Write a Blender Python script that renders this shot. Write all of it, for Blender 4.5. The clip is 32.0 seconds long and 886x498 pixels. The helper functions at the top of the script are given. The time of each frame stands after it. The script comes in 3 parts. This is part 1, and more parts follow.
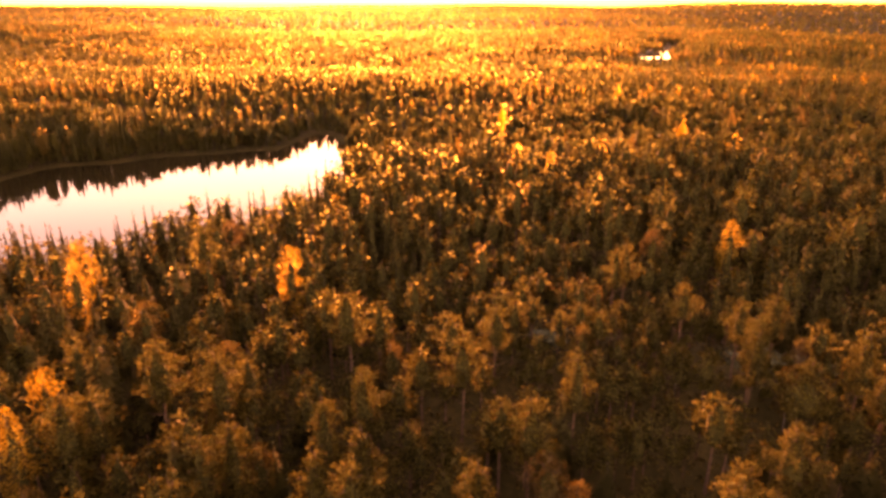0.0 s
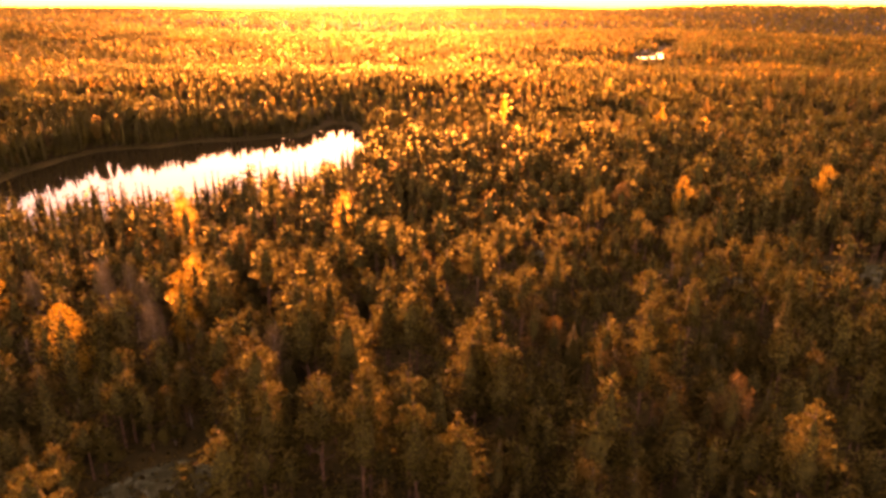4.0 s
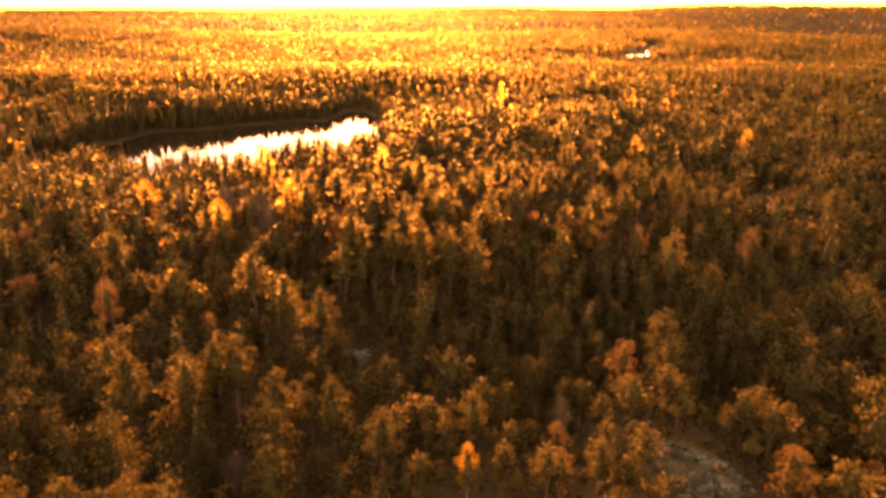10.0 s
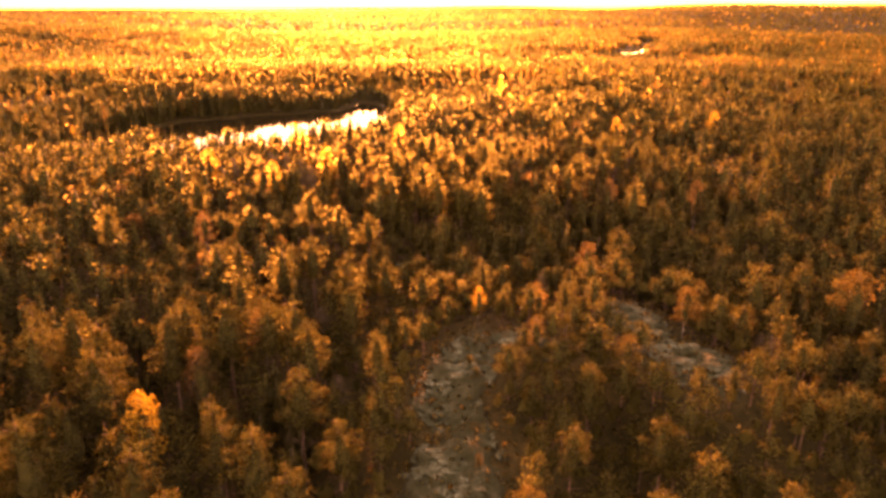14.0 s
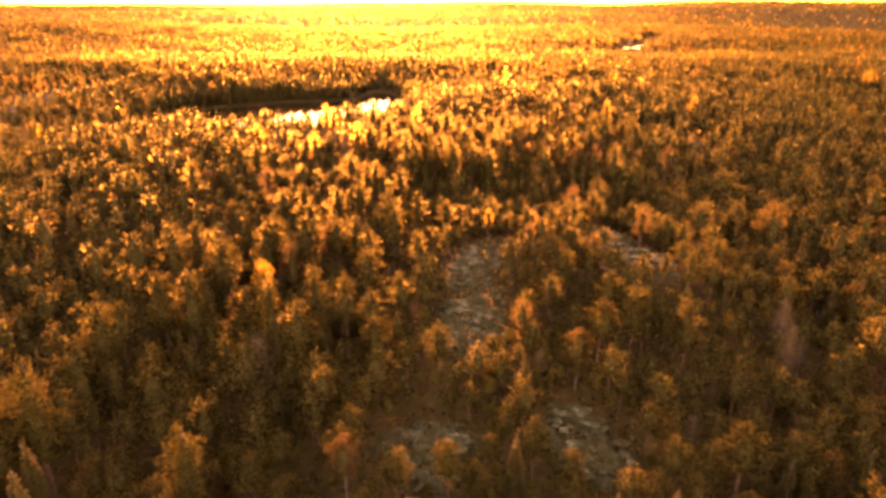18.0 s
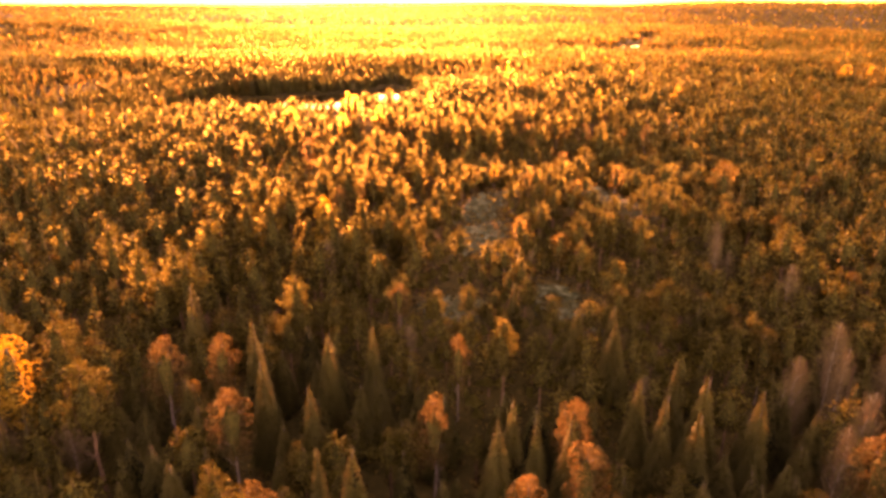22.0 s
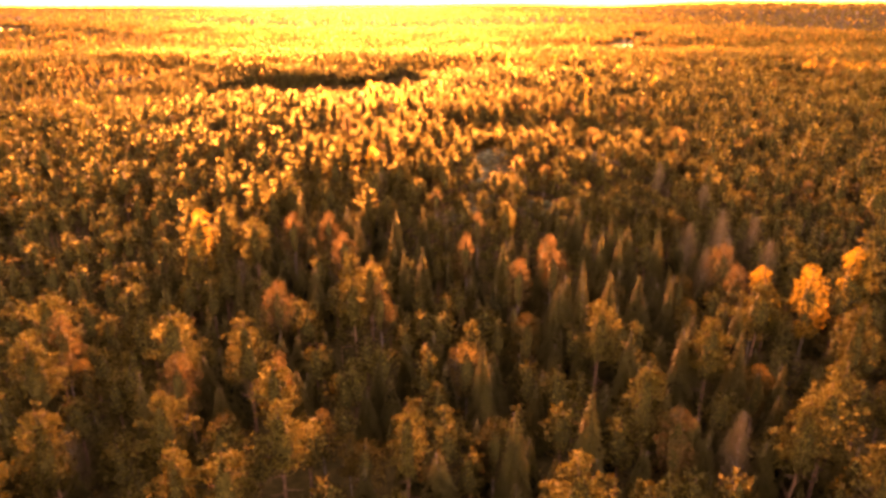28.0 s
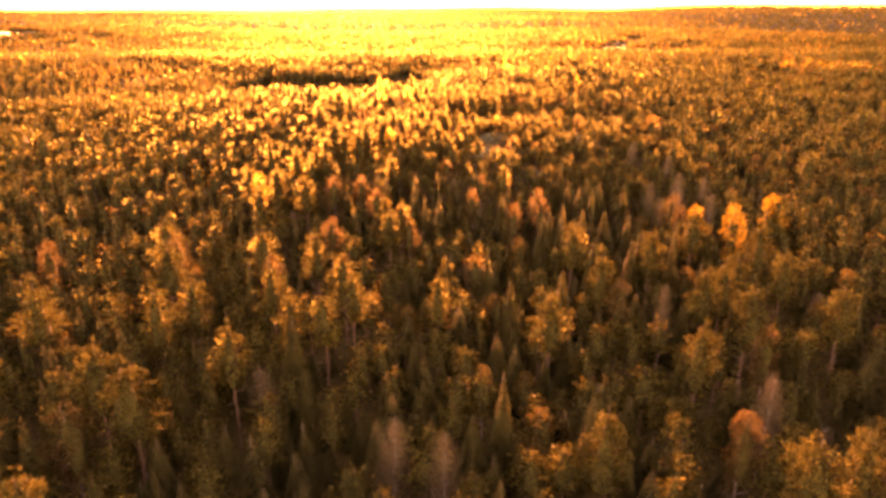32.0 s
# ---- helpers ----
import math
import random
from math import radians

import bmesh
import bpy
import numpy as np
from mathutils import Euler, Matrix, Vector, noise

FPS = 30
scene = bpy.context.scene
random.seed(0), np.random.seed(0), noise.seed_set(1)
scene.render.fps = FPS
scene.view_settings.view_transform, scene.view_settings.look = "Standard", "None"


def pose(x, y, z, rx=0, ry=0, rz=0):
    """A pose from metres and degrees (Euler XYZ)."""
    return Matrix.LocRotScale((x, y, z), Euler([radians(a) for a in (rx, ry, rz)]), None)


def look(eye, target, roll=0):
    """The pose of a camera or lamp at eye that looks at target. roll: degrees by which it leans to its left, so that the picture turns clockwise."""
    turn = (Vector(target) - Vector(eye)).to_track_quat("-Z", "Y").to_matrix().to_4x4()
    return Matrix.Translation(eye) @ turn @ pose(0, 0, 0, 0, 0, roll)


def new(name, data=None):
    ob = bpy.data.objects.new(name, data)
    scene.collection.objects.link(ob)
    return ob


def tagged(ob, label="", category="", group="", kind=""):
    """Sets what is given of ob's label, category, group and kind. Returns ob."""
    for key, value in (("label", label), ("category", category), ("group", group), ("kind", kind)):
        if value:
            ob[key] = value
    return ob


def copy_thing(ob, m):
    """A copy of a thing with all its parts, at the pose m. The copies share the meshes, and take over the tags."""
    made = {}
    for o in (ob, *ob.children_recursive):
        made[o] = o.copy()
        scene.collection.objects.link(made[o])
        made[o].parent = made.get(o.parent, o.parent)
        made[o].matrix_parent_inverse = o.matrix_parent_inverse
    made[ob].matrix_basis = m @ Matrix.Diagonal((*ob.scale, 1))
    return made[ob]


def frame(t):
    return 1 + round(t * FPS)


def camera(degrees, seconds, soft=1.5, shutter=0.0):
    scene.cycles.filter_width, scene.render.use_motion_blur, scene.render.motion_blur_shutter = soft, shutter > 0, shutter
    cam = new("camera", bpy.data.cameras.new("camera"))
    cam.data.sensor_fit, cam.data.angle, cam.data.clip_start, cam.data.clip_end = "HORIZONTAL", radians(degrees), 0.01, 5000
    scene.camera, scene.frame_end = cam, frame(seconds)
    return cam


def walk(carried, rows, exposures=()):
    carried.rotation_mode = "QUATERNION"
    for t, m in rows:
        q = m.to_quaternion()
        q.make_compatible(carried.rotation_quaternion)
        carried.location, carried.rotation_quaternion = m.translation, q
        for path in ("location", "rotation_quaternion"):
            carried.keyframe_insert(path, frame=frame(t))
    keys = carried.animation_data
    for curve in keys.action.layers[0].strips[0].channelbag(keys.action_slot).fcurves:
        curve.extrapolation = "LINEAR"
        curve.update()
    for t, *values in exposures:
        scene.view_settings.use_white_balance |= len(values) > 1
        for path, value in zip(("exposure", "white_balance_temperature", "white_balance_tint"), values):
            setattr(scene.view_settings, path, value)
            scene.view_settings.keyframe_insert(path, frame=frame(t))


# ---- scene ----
cam = camera(68.4, 32.0, soft=3.3)
METRES, EYE, TILT, LEAN, TURN = 285.0, 57.0, -20.5, 0.0, 0.0
ROWS = [
    (0.0, 0.0, 0.0, 0.0, 0.0, 0.0, -0.0),
    (0.5, -0.0015, -0.015, -0.0055, 0.06, -0.01, -0.01),
    (1.0, -0.0032, -0.0299, -0.0111, 0.07, -0.0, -0.05),
    (1.5, -0.0047, -0.0451, -0.0166, 0.1, -0.0, -0.07),
    (2.0, -0.0064, -0.0602, -0.0223, 0.08, -0.01, -0.07),
    (2.5, -0.0078, -0.0752, -0.028, 0.1, 0.03, -0.06),
    (3.0, -0.0093, -0.0902, -0.0334, 0.09, 0.06, -0.06),
    (3.5, -0.0109, -0.1051, -0.0388, 0.06, 0.1, -0.06),
    (5.5, -0.0169, -0.1645, -0.0608, -0.08, 0.13, -0.08),
    (6.0, -0.0183, -0.1797, -0.0662, -0.11, 0.12, -0.06),
    (6.5, -0.0195, -0.1948, -0.0718, -0.16, 0.11, -0.04),
    (7.0, -0.0205, -0.2099, -0.0774, -0.2, 0.12, -0.03),
    (7.5, -0.0215, -0.2246, -0.083, -0.2, 0.16, 0.04),
    (8.0, -0.023, -0.2397, -0.0888, -0.24, 0.18, 0.05),
    (8.5, -0.0244, -0.2546, -0.0942, -0.24, 0.18, 0.04),
    (9.0, -0.0253, -0.2695, -0.0998, -0.2, 0.2, 0.06),
    (9.5, -0.0267, -0.2841, -0.1053, -0.2, 0.23, 0.07),
    (10.0, -0.0283, -0.2991, -0.1107, -0.19, 0.22, 0.16),
    (10.5, -0.0299, -0.3138, -0.1163, -0.2, 0.24, 0.13),
    (11.0, -0.0312, -0.3284, -0.1218, -0.19, 0.27, 0.15),
    (11.5, -0.0327, -0.3434, -0.1272, -0.2, 0.26, 0.21),
    (12.0, -0.0339, -0.3582, -0.1327, -0.22, 0.24, 0.2),
    (12.5, -0.0353, -0.3731, -0.1386, -0.21, 0.31, 0.25),
    (13.0, -0.0364, -0.3879, -0.1438, -0.2, 0.26, 0.22),
    (13.5, -0.0374, -0.4023, -0.1497, -0.19, 0.24, 0.21),
    (14.0, -0.039, -0.4173, -0.1551, -0.19, 0.17, 0.24),
    (14.5, -0.0402, -0.4321, -0.1605, -0.16, 0.12, 0.23),
    (15.0, -0.0416, -0.4469, -0.1662, -0.14, 0.07, 0.18),
    (15.5, -0.0428, -0.4615, -0.1719, -0.06, 0.05, 0.17),
    (17.5, -0.0485, -0.5215, -0.1945, 0.15, -0.12, 0.1),
    (18.0, -0.0498, -0.5357, -0.2001, 0.18, -0.13, 0.04),
    (18.5, -0.051, -0.5504, -0.2057, 0.24, -0.15, 0.01),
    (19.0, -0.0526, -0.5644, -0.2113, 0.25, -0.17, -0.05),
    (19.5, -0.0537, -0.5787, -0.217, 0.28, -0.17, -0.06),
    (20.0, -0.0549, -0.5929, -0.2225, 0.29, -0.19, -0.09),
    (20.5, -0.0563, -0.6075, -0.228, 0.31, -0.2, -0.14),
    (21.0, -0.0575, -0.6218, -0.2337, 0.33, -0.19, -0.15),
    (21.5, -0.0588, -0.6362, -0.2392, 0.35, -0.17, -0.15),
    (22.0, -0.0601, -0.6502, -0.2449, 0.37, -0.11, -0.12),
    (22.5, -0.0614, -0.6643, -0.2502, 0.37, -0.1, -0.14),
    (23.0, -0.063, -0.6786, -0.2558, 0.34, -0.09, -0.11),
    (23.5, -0.0643, -0.6925, -0.2611, 0.33, -0.08, -0.1),
    (24.0, -0.0657, -0.7067, -0.2666, 0.32, -0.07, -0.09),
    (24.5, -0.067, -0.72, -0.2714, 0.31, -0.09, -0.09),
    (25.0, -0.0681, -0.7343, -0.2769, 0.34, -0.08, -0.02),
    (25.5, -0.0696, -0.7483, -0.2825, 0.32, -0.06, 0.01),
    (27.5, -0.0753, -0.8058, -0.304, 0.34, 0.01, 0.08),
    (28.0, -0.0767, -0.82, -0.3091, 0.34, -0.0, 0.04),
    (28.5, -0.078, -0.8341, -0.3144, 0.33, 0.03, 0.02),
    (29.0, -0.0792, -0.8482, -0.3197, 0.32, 0.08, 0.02),
    (29.5, -0.0803, -0.8621, -0.3251, 0.3, 0.14, 0.05),
    (30.0, -0.0817, -0.8761, -0.3304, 0.3, 0.17, 0.07),
    (30.5, -0.0829, -0.89, -0.3357, 0.28, 0.19, 0.09),
    (31.0, -0.0842, -0.9041, -0.341, 0.25, 0.22, 0.11),
    (31.5, -0.0854, -0.9178, -0.3461, 0.22, 0.26, 0.15),
    (32.0, -0.0868, -0.9321, -0.3515, 0.17, 0.32, 0.17),
]
walk(cam, [(t, pose(0, 0, EYE, TILT, LEAN, TURN) @ pose(METRES * x, METRES * y, METRES * z, 90 + pitch, roll, yaw)) for t, x, y, z, yaw, pitch, roll in ROWS],
     exposures=[(0.0, 4.55, 10800, 99), (11.0, 4.64, 10800, 99), (14.0, 4.86, 10800, 98), (19.0, 5.1, 10800, 97), (32.0, 5.2, 10800, 97)])

# ---- sky, sun ----
SUN_AZ, SUN_EL = radians(-7.6), radians(4.4)   # azimuth from +y towards +x, height over the horizon
world = bpy.data.worlds.new("evening_sky")
scene.world = world
world.use_nodes = True
wn = world.node_tree.nodes
sky = wn.new("ShaderNodeTexSky")
sky.sky_type = "NISHITA"
sky.sun_disc = False
sky.sun_elevation, sky.sun_rotation = SUN_EL, SUN_AZ
sky.air_density, sky.dust_density, sky.ozone_density = 1.0, 0.4, 0.0
world.node_tree.links.new(sky.outputs[0], wn["Background"].inputs[0])
wn["Background"].inputs[1].default_value = 0.083

lamp = bpy.data.lights.new("sun", "SUN")
lamp.energy, lamp.angle, lamp.color = 2.5, radians(1.5), (1.0, 0.52, 0.22)
sun = new("sun", lamp)
to_sun = Vector((math.sin(SUN_AZ) * math.cos(SUN_EL), math.cos(SUN_AZ) * math.cos(SUN_EL), math.sin(SUN_EL)))
sun.matrix_world = look(Vector((0, 0, 300)), Vector((0, 0, 300)) - to_sun)


# ---- materials ----
def material(name):
    m = bpy.data.materials.new(name)
    m.use_nodes = True
    return m, m.node_tree.nodes, m.node_tree.links


def ramp(nodes, stops):
    r = nodes.new("ShaderNodeValToRGB")
    el = r.color_ramp.elements
    while len(el) < len(stops):
        el.new(0.5)
    for e, (p, c) in zip(el, stops):
        e.position, e.color = p, (*c, 1)
    return r


def noise_tex(nodes, links, scale, detail=4.0, coord=None):
    n = nodes.new("ShaderNodeTexNoise")
    n.inputs["Scale"].default_value, n.inputs["Detail"].default_value = scale, detail
    if coord is not None:
        links.new(coord, n.inputs["Vector"])
    return n


def foliage(name, stops, through_light=0.3, rough=0.8, gloss=0.04, straight=0.55, sparse=0.14):
    """Leaves or needles: colour from clump to clump, tree to tree and stand to stand; light passes through them."""
    m, n, l = material(name)
    b = n["Principled BSDF"]
    geo, info = n.new("ShaderNodeNewGeometry"), n.new("ShaderNodeObjectInfo")
    stand = noise_tex(n, l, 0.16, 2.0, geo.outputs["Position"])
    fine = noise_tex(n, l, 2.4, 3.0, geo.outputs["Position"])
    add1, add2 = n.new("ShaderNodeMath"), n.new("ShaderNodeMath")
    add1.operation = add2.operation = "MULTIPLY_ADD"
    l.new(geo.outputs["Random Per Island"], add1.inputs[0])
    add1.inputs[1].default_value = 0.12
    l.new(stand.outputs["Fac"], add1.inputs[2])
    l.new(info.outputs["Random"], add2.inputs[0])
    add2.inputs[1].default_value = 0.3
    l.new(add1.outputs[0], add2.inputs[2])
    off = n.new("ShaderNodeMath")
    off.operation = "MULTIPLY_ADD"
    l.new(fine.outputs["Fac"], off.inputs[0])
    off.inputs[1].default_value = 0.4
    l.new(add2.outputs[0], off.inputs[2])
    shift = n.new("ShaderNodeMath")
    shift.operation = "SUBTRACT"
    l.new(off.outputs[0], shift.inputs[0])
    shift.inputs[1].default_value = 0.46
    r = ramp(n, stops)
    l.new(shift.outputs[0], r.inputs[0])
    l.new(r.outputs[0], b.inputs["Base Color"])
    b.inputs["Roughness"].default_value = rough
    b.inputs["Specular IOR Level"].default_value = gloss
    rough_tex = noise_tex(n, l, 3.5, 4.0, geo.outputs["Position"])
    bump = n.new("ShaderNodeBump")
    bump.inputs["Strength"].default_value, bump.inputs["Distance"].default_value = 0.4, 0.3
    l.new(rough_tex.outputs["Fac"], bump.inputs["Height"])
    l.new(bump.outputs[0], b.inputs["Normal"])
    t, mix = n.new("ShaderNodeBsdfTranslucent"), n.new("ShaderNodeMixShader")
    l.new(bump.outputs[0], t.inputs["Normal"])
    l.new(r.outputs[0], t.inputs["Color"])
    mix.inputs[0].default_value = through_light
    l.new(b.outputs[0], mix.inputs[1])
    l.new(t.outputs[0], mix.inputs[2])
    # thin needles and leaves pass part of the light on nearly straight
    pale, fwd, mix2 = n.new("ShaderNodeHueSaturation"), n.new("ShaderNodeBsdfRefraction"), n.new("ShaderNodeMixShader")
    pale.inputs["Saturation"].default_value, pale.inputs["Value"].default_value = 0.9, 1.75
    l.new(r.outputs[0], pale.inputs["Color"])
    l.new(pale.outputs[0], fwd.inputs["Color"])
    fwd.inputs["Roughness"].default_value, fwd.inputs["IOR"].default_value = 1.0, 1.4
    mix2.inputs[0].default_value = straight
    l.new(mix.outputs[0], mix2.inputs[1])
    l.new(fwd.outputs[0], mix2.inputs[2])
    # a tuft is sparse: light and view pass between its needles
    gap, mix3 = n.new("ShaderNodeBsdfTransparent"), n.new("ShaderNodeMixShader")
    mix3.inputs[0].default_value = sparse
    l.new(mix2.outputs[0], mix3.inputs[1])
    l.new(gap.outputs[0], mix3.inputs[2])
    l.new(mix3.outputs[0], n["Material Output"].inputs[0])
    return m


def bark(name, low, high, scale=3.0, gloss=0.04):
    m, n, l = material(name)
    b = n["Principled BSDF"]
    geo = n.new("ShaderNodeNewGeometry")
    a = noise_tex(n, l, scale, 6.0, geo.outputs["Position"])
    r = ramp(n, [(0.35, low), (0.65, high)])
    l.new(a.outputs["Fac"], r.inputs[0])
    l.new(r.outputs[0], b.inputs["Base Color"])
    b.inputs["Roughness"].default_value = 0.9
    b.inputs["Specular IOR Level"].default_value = gloss
    bump = n.new("ShaderNodeBump")
    bump.inputs["Strength"].default_value, bump.inputs["Distance"].default_value = 0.6, 0.05
    l.new(a.outputs["Fac"], bump.inputs["Height"])
    l.new(bump.outputs[0], b.inputs["Normal"])
    return m


def mottled(name, stops, scales, rough=0.9, relief=0.3):
    """Ground or rock: two scales of noise mixed, with relief."""
    m, n, l = material(name)
    b = n["Principled BSDF"]
    geo = n.new("ShaderNodeNewGeometry")
    big, small = (noise_tex(n, l, s, 6.0, geo.outputs["Position"]) for s in scales)
    mid = n.new("ShaderNodeMath")
    mid.operation = "MULTIPLY_ADD"
    l.new(small.outputs["Fac"], mid.inputs[0])
    mid.inputs[1].default_value = 0.9
    l.new(big.outputs["Fac"], mid.inputs[2])
    sub = n.new("ShaderNodeMath")
    sub.operation = "SUBTRACT"
    l.new(mid.outputs[0], sub.inputs[0])
    sub.inputs[1].default_value = 0.45
    r = ramp(n, stops)
    l.new(sub.outputs[0], r.inputs[0])
    l.new(r.outputs[0], b.inputs["Base Color"])
    b.inputs["Roughness"].default_value = rough
    b.inputs["Specular IOR Level"].default_value = 0.03
    bump = n.new("ShaderNodeBump")
    bump.inputs["Strength"].default_value, bump.inputs["Distance"].default_value = 0.7, relief
    l.new(small.outputs["Fac"], bump.inputs["Height"])
    l.new(bump.outputs[0], b.inputs["Normal"])
    return m


def water_material():
    m, n, l = material("lake_water")
    b = n["Principled BSDF"]
    b.inputs["Base Color"].default_value = (0.010, 0.008, 0.003, 1)
    b.inputs["Roughness"].default_value = 0.03
    b.inputs["IOR"].default_value = 1.33
    b.inputs["Specular Tint"].default_value = (0.38, 0.45, 0.45, 1)
    b.inputs["Specular IOR Level"].default_value = 0.1
    geo = n.new("ShaderNodeNewGeometry")
    a = noise_tex(n, l, 0.5, 3.0, geo.outputs["Position"])
    bump = n.new("ShaderNodeBump")
    bump.inputs["Strength"].default_value, bump.inputs["Distance"].default_value = 0.08, 0.05
    l.new(a.outputs["Fac"], bump.inputs["Height"])
    l.new(bump.outputs[0], b.inputs["Normal"])
    return m


PINE = foliage("pine_needles", [(0.0, (0.048, 0.047, 0.012)), (0.5, (0.086, 0.079, 0.018)), (1.0, (0.14, 0.118, 0.026))])
SPRUCE = foliage("spruce_needles", [(0.0, (0.034, 0.036, 0.012)), (0.5, (0.062, 0.06, 0.018)), (1.0, (0.10, 0.09, 0.026))])
GOLD = foliage("golden_birch_leaves", [(0.0, (0.17, 0.105, 0.014)), (0.5, (0.31, 0.195, 0.026)), (1.0, (0.48, 0.33, 0.05))], 0.5, straight=0.42)
RUST = foliage("rusty_leaves", [(0.0, (0.05, 0.036, 0.012)), (0.5, (0.085, 0.058, 0.019)), (1.0, (0.14, 0.088, 0.028))], 0.45, straight=0.3)
OLIVE = foliage("fading_leaves", [(0.0, (0.07, 0.052, 0.013)), (0.5, (0.12, 0.086, 0.02)), (1.0, (0.19, 0.12, 0.03))], 0.4)
TWIG = bark("bare_twigs", (0.05, 0.037, 0.017), (0.10, 0.073, 0.036))
# hull inside near crowns, its colour darkened to stand for the shade there
INNER_SHADE = bark("shaded_crown_inside", (0.016, 0.016, 0.004), (0.034, 0.030, 0.008), 1.5, 0.02)
BARK_PINE = bark("pine_bark", (0.045, 0.03, 0.02), (0.13, 0.075, 0.04))
BARK_SPRUCE = bark("spruce_bark", (0.06, 0.05, 0.04), (0.15, 0.12, 0.10))
BARK_BIRCH = bark("birch_bark", (0.05, 0.043, 0.03), (0.18, 0.155, 0.115), 1.6)
FLOOR = mottled("forest_floor", [(0.2, (0.014, 0.013, 0.003)), (0.5, (0.026, 0.021, 0.006)), (0.8, (0.05, 0.036, 0.010))], (0.07, 1.1), 0.95, 0.25)
ROCK = mottled("lichen_rock", [(0.3, (0.018, 0.022, 0.009)), (0.42, (0.026, 0.031, 0.013)), (0.54, (0.038, 0.045, 0.021)), (0.75, (0.088, 0.1, 0.056))], (0.5, 2.6), 0.85, 0.2)
MOSSY = mottled("mossy_bedrock", [(0.3, (0.015, 0.017, 0.006)), (0.5, (0.023, 0.025, 0.009)), (0.68, (0.038, 0.04, 0.018)), (0.85, (0.065, 0.068, 0.036))], (0.8, 4.0), 0.9, 0.2)
WATER = water_material()

# ---- lie of the land ----
rng = np.random.default_rng(7)
WAVES = [(rng.uniform(0, 2 * np.pi), rng.uniform(0, 2 * np.pi), rng.uniform(0.7, 1.4)) for _ in range(12)]
LAKE_Z, POND_Z, FAR_Z = -6.0, -6.0, 8.0
# outcrops of bare rock: x, y, half length across, half length along, turn, height over the forest floor
OUTCROPS = [(-9, -54, 5, 12, -18, 9.5), (-10, -75, 5.5, 13, -8, 9.5), (0, -47, 6, 4, 10, 9.5), (18, -38, 5.5, 8, 0, 9.5), (22, -51, 6.5, 8, 25, 9.5),
            (-16, -103, 6, 6.5, 10, 8.5), (2, -103, 4.5, 8.5, 18, 8.5), (50, 86, 10, 4, 0, 5.0), (17, 90, 4, 4, 0, 5.0), (-36, 24, 7, 5, 20, 3.5),
            (82, 84, 7, 9, 0, 6.0), (-61, 9, 4, 4, 0, 4.0), (-19, -5, 3, 5, 10, 3.0)]


def smooth(a, b, v):
    u = np.clip((v - a) / (b - a), 0, 1)
    return u * u * (3 - 2 * u)


def swell(x, y, size):
    """Gentle rolling, about -1 to 1."""
    s = 0
    for i, (turn, phase, k) in enumerate(WAVES):
        s = s + np.sin((x * np.cos(turn) + y * np.sin(turn)) * k * 6.28 / size + phase) / 3.2
    return s


def capsule(x, y, ax, ay, bx, by, r):
    ux, uy = bx - ax, by - ay
    f = np.clip(((x - ax) * ux + (y - ay) * uy) / (ux * ux + uy * uy + 1e-9), 0, 1)
    return np.hypot(x - ax - f * ux, y - ay - f * uy) - r


# the lake's shore, from the near bank westwards and round
SHORE = [(-75, 142), (-112, 131), (-142, 124), (-172, 137), (-174, 240), (-164, 262), (-136, 278), (-97, 297), (-78, 302), (-68, 338), (-56, 338), (-46, 300), (-33, 260), (-34, 207), (-48, 170)]


def to_lake(x, y):
    """Metres to the lake's shore, negative on the water."""
    x, y = np.asarray(x, float), np.asarray(y, float)
    far, inside = np.full(x.shape, 1e9), np.zeros(x.shape, bool)
    for (ax, ay), (bx, by) in zip(SHORE, SHORE[1:] + SHORE[:1]):
        far = np.minimum(far, capsule(x, y, ax, ay, bx, by, 0))
        inside ^= ((ay > y) != (by > y)) & (x < (bx - ax) * (y - ay) / (by - ay + 1e-9) + ax)
    return np.where(inside, -far, far) + 2.5 * swell(x, y, 45)


def to_pond(x, y):
    return np.minimum(capsule(x, y, 258, 862, 288, 872, 16), capsule(x, y, 296, 880, 322, 985, 9)) + 4 * swell(x, y, 40)


def to_far_lake(x, y):
    return capsule(x, y, -1180, 1390, -980, 1260, 38) + 6 * swell(x, y, 90)


def outcrop_rise(x, y, wide=1.0):
    """0 to 1 over the outcrops, and the height there."""
    top = np.zeros_like(x)
    for ox, oy, a, b, turn, high in OUTCROPS:
        c, s = np.cos(radians(turn)), np.sin(radians(turn))
        u, v = ((x - ox) * c + (y - oy) * s) / (a * wide), (-(x - ox) * s + (y - oy) * c) / (b * wide)
        away = np.maximum(0, np.hypot(u, v) - 0.8) * (a + b) / 2
        top = np.maximum(top, high * np.exp(-(away / 17) ** 2))
    return top


